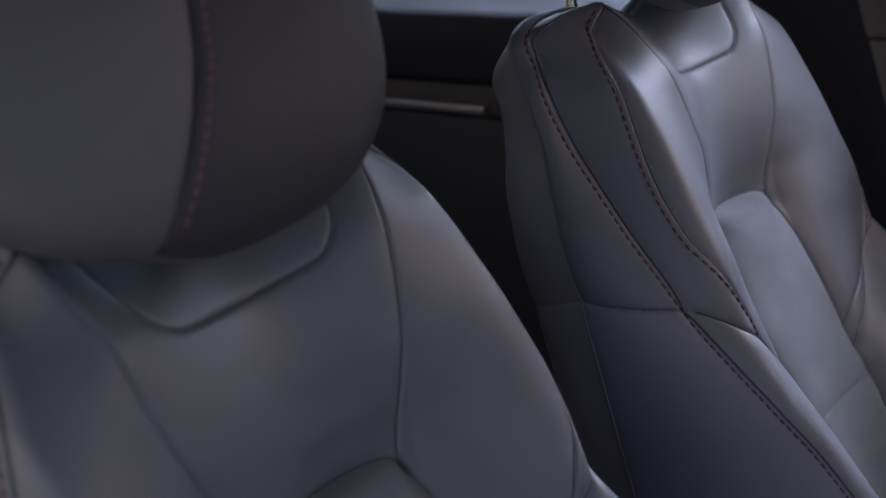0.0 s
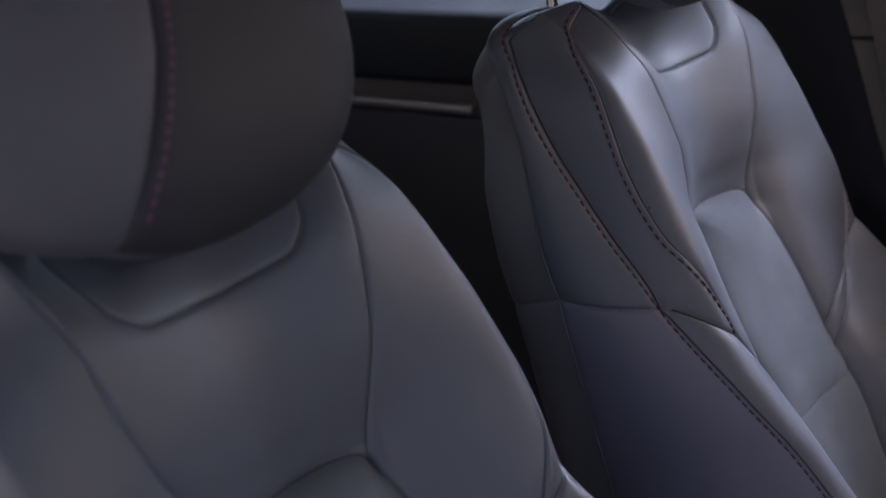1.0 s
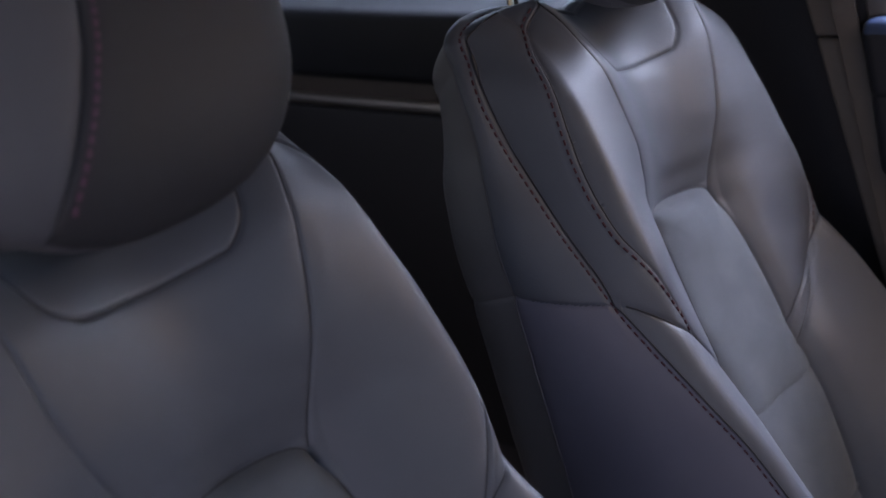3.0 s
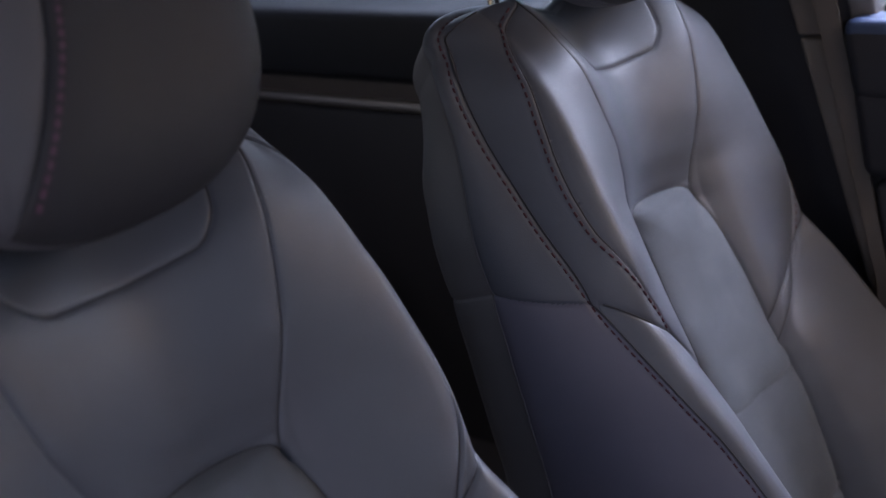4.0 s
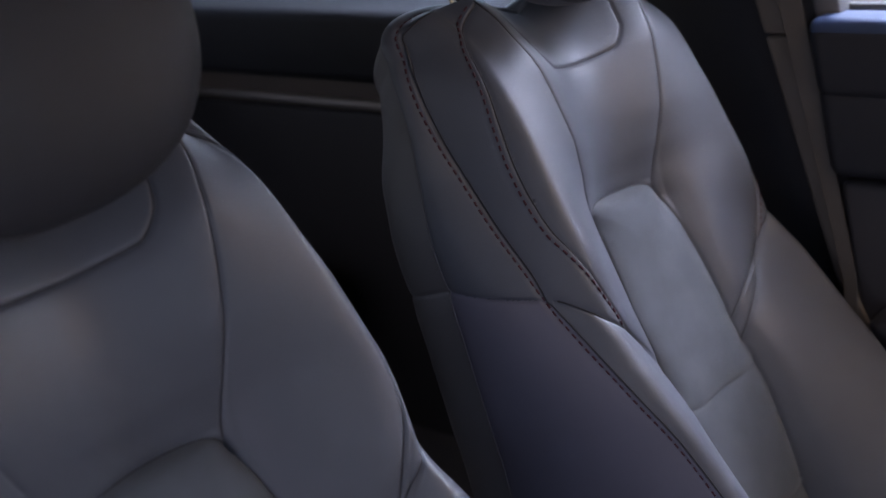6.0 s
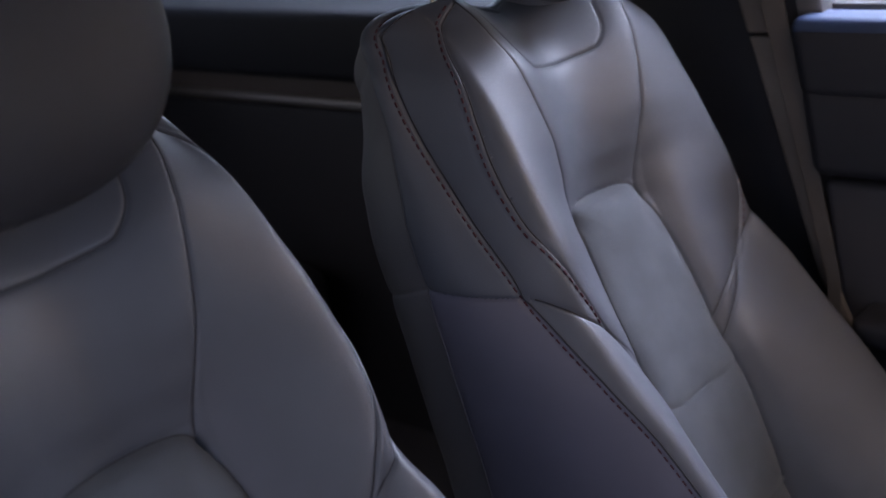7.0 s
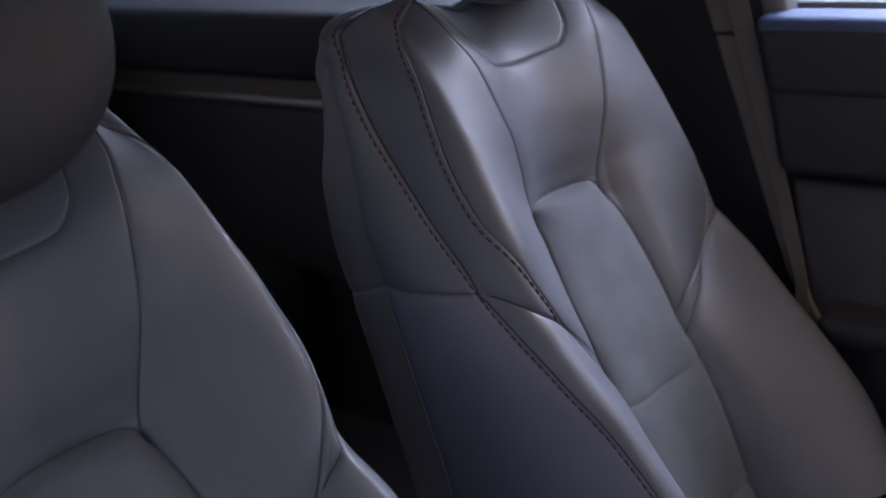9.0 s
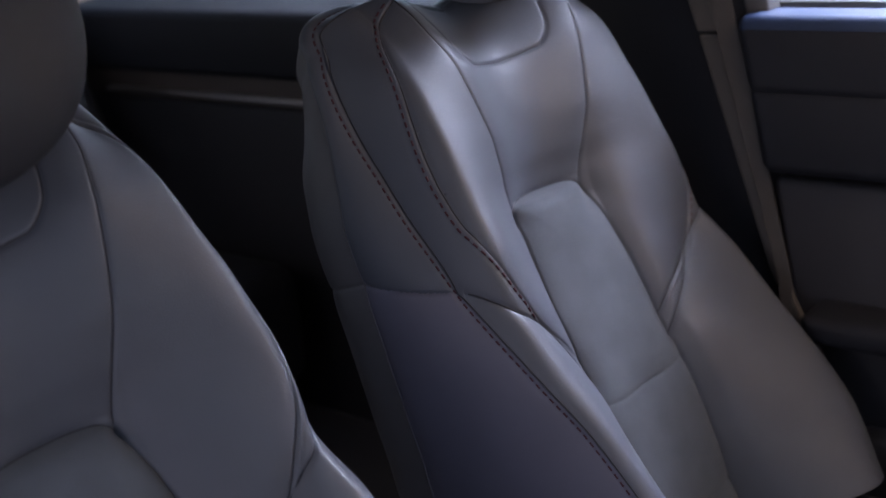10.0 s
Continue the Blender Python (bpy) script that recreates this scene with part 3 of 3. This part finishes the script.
# far front door
door = setting(new("door_1"), "dark front door with a soft padded top", "car door")
edge = lambda z: 0.135 + (0.773 - z) * 0.19
prism("door_card", [(edge(0.0) - 0.02, -0.06), (1.05, -0.06), (1.05, 0.585), (edge(0.585), 0.585)], 0.672, 0.73, TRIM, 0.012, door, "dark lower door card")
prism("door_pad", [(edge(0.69) - 0.002, 0.696), (1.05, 0.696), (1.05, 0.797), (edge(0.795), 0.797)], 0.650, 0.735, PAD, 0.020, door, "soft padded door top", segments=6)
# thin cap added to the pad to carry the painted blue sheen
prism("door_sheen_cap", [(edge(0.79) + 0.006, 0.774), (1.05, 0.774), (1.05, 0.8015), (edge(0.795) + 0.006, 0.8015)], 0.6515, 0.722, SKY_SHEEN, 0.013, door, "cap on the door top, coloured blue for the sky's reflection", segments=6)
prism("door_panel", [(edge(0.60) - 0.004, 0.594), (1.05, 0.594), (1.05, 0.714), (edge(0.70) - 0.003, 0.714)], 0.652, 0.733, PAD, 0.018, door, "soft dark panel below the padded top", segments=5)
prism("door_core", [(edge(0.0) - 0.01, -0.05), (1.05, -0.05), (1.05, 0.785), (edge(0.78) + 0.004, 0.785)], 0.700, 0.726, SHELL, 0, door)
prism("window_frame", [(edge(0.785) + 0.002, 0.785), (edge(0.785) + 0.035, 0.785), (edge(1.22) + 0.055, 1.22), (edge(1.22) + 0.0, 1.22)], 0.690, 0.735, SHELL, 0.004, door, "black window frame")
prism("armrest", [(edge(0.40) + 0.035, 0.385), (0.95, 0.385), (0.95, 0.428), (edge(0.42) + 0.03, 0.424)], 0.602, 0.68, PAD, 0.014, door, "padded armrest")
prism("door_pocket", [(edge(0.10) + 0.05, 0.08), (0.9, 0.08), (0.9, 0.25), (edge(0.25) + 0.06, 0.25)], 0.64, 0.68, TRIM, 0.012, door)
prism("window_seal", [(edge(0.80) + 0.02, 0.797), (1.05, 0.797), (1.05, 0.808), (edge(0.80) + 0.02, 0.808)], 0.722, 0.738, SHELL, 0.003, door)
prism("window_pane", [(edge(0.80), 0.80), (1.1, 0.80), (0.62, 1.20), (edge(1.2) + 0.02, 1.20)], 0.728, 0.732, GLASS, 0, door, "clear side window").visible_shadow = False

# far rear door
door = setting(new("door_2"), "dark rear door with a satin trim strip", "car door")
prism("door_card", [(-1.60, -0.06), (-0.16, -0.06), (-0.16, 0.615), (-1.45, 0.615)], 0.690, 0.74, TRIM, 0.01, door)
prism("door_pad", [(-1.45, 0.674), (-0.175, 0.674), (-0.165, 0.797), (-1.45, 0.800)], 0.655, 0.82, PAD, 0.02, door, "soft padded door top", segments=5)
prism("trim_panel", [(-1.45, 0.617), (-0.22, 0.617), (-0.215, 0.672), (-1.45, 0.672)], 0.686, 0.74, BROWN, 0.004, door, "brownish gloss trim panel")
prism("trim_strip", [(-1.30, 0.628), (-0.562, 0.624), (-0.558, 0.639), (-1.30, 0.637)], 0.672, 0.69, SATIN, 0.003, door, "satin metal trim strip")
prism("window_pane", [(-1.4, 0.80), (-0.22, 0.80), (-0.25, 1.22), (-1.2, 1.22)], 0.800, 0.804, GLASS, 0, door, "dark side window").visible_shadow = False

# far middle pillar with its trim and the belt
Z3 = (0.45, 0.605, 0.819)
belt_l = lambda z: float(np.interp(z, (*Z3, 1.24), (0.184, 0.149, 0.098, 0.030)))
belt_r = lambda z: float(np.interp(z, (*Z3, 1.24), (0.200, 0.170, 0.127, 0.060)))
cover_half = lambda z: float(np.interp(z, Z3, (0.0092, 0.0130, 0.0188)))
strip_l = lambda z: 0.0790 + (0.819 - z) * 0.262 - cover_half(z)
strip_r = lambda z: 0.0790 + (0.819 - z) * 0.262 + cover_half(z)
pillar = setting(new("pillar_middle"), "dark trimmed pillar between the doors", "pillar")
prism("pillar_core", [(-0.20, -0.06), (0.26, -0.06), (0.26, 0.20), (belt_r(0.45) + 0.010, 0.45), (belt_r(0.82) + 0.022, 0.82), (0.100, 1.25), (-0.20, 1.25)], 0.696, 0.76, PAD, 0.006, pillar)
zl = (0.25, 0.45, 0.605, 0.774)
prism("pillar_cover", [(strip_l(z) + (0.45 - min(z, 0.45)) * 0.25, z) for z in zl] + [(strip_r(z) + (0.45 - min(z, 0.45)) * 0.25, z) for z in zl[::-1]], 0.668, 0.70, CLOTH, 0.005, pillar, "dark lower pillar cover")
zl = (0.777, 0.82, 1.24)
prism("pillar_cover", [(strip_l(z), z) for z in zl] + [(strip_r(z), z) for z in zl[::-1]], 0.667, 0.70, CLOTH, 0.005, pillar, "grey cloth upper pillar cover")
belt = tagged(new("seat_belt"), "grey-brown woven seat belt hanging along the door pillar", "seat belt")
zs = np.linspace(1.12, 0.19, 60)
rib = []
for z in zs:
    x = (belt_l(z) + belt_r(z)) / 2
    tw = math.acos(min(1.0, (belt_r(z) - belt_l(z)) / 2 / 0.0235))
    for sx, sy in ((-1, 0), (1, 0), (1, 0.0014), (-1, 0.0014)):
        rib.append((x + sx * 0.0235 * math.cos(tw), 0.660 + sx * 0.0235 * math.sin(tw) * 0.1 + sy, z))
faces = []
for i in range(len(zs) - 1):
    for j in range(4):
        k = (j + 1) % 4
        faces.append((4 * i + j, 4 * i + k, 4 * i + 4 + k, 4 * i + 4 + j))
child(new("webbing", mesh_of("webbing", rib, faces, WEB, False)), belt)
slab("upper_anchor", (-0.03, 0.645, 1.10), (0.03, 0.695, 1.16), SHELL, 0.008, belt)
slab("belt_reel_cover", (0.205, 0.648, 0.12), (0.275, 0.695, 0.20), TRIM, 0.008, belt)
# Out of view: added to keep high window light off the near seat.
setting(prism("light_block_rail", [(-1.4, 1.20), (0.60, 1.20), (0.56, 1.262), (-1.5, 1.262)], 0.645, 0.745, CLOTH, 0.01), "unseen grey rail over the far doors that blocks high light", "roof rail")

# near side, unseen, added to cut stray light: the middle pillar, the closed rear door and the sill of the open front
# door
setting(prism("pillar_near", [(-0.36, 0.0), (-0.14, 0.0), (-0.22, 0.8), (-0.30, 1.25), (-0.42, 1.25), (-0.40, 0.8)], -0.74, -0.66, SHELL, 0.008), "dark pillar beside the open door", "pillar")
setting(prism("door_near_rear", [(-1.5, 0.05), (-0.37, 0.05), (-0.41, 0.79), (-1.5, 0.79)], -0.74, -0.67, TRIM, 0.015), "dark closed rear door", "car door")
setting(slab("door_sill", (-0.2, -0.75, 0.0), (1.1, -0.66, 0.09), SHELL, 0.01), "black plastic sill of the open door", "sill")
# unseen dashboard and front pillars, added to shut out light ahead, and the windscreen
setting(prism("dashboard", [(1.0, 0.02), (1.5, 0.02), (1.5, 0.80), (1.15, 0.78), (1.02, 0.70), (0.98, 0.45)], -0.70, 0.70, SHELL, 0.03), "black dashboard", "dashboard")
for y0, y1, nm in ((0.64, 0.70, "pillar_front_far"), (-0.70, -0.64, "pillar_front_near")):
    setting(prism(nm, [(1.38, 0.80), (1.46, 0.80), (0.60, 1.26), (0.50, 1.26)], y0, y1, SHELL, 0.008), "slender dark windscreen pillar", "pillar")
ws = setting(prism("window_front", [(1.46, 0.80), (1.466, 0.80), (0.576, 1.255), (0.57, 1.255)], -0.64, 0.64, GLASS), "clear windscreen", "windscreen")
ws.visible_shadow = False

# rear bench and the console between the seats
bench = tagged(new("rear_bench"), "dark leather rear bench in shadow", "car seat")
slab("cushion", (-1.25, -0.62, 0.12), (-0.72, 0.62, 0.36), TRIM, 0.05, bench)
prism("backrest", [(-1.30, 0.30), (-1.12, 0.32), (-1.33, 0.90), (-1.50, 0.90)], -0.62, 0.62, TRIM, 0.05, bench)
slab("bench_base", (-1.25, -0.60, 0.0), (-0.78, 0.60, 0.14), SHELL, 0.01, bench)
console = tagged(new("centre_console"), "black centre console between the seats", "console")
slab("console_body", (-0.10, -0.085, 0.0), (1.0, 0.085, 0.22), SHELL, 0.015, console)
slab("console_lid", (-0.08, -0.08, 0.224), (0.28, 0.08, 0.27), SIDE_VINYL, 0.02, console)
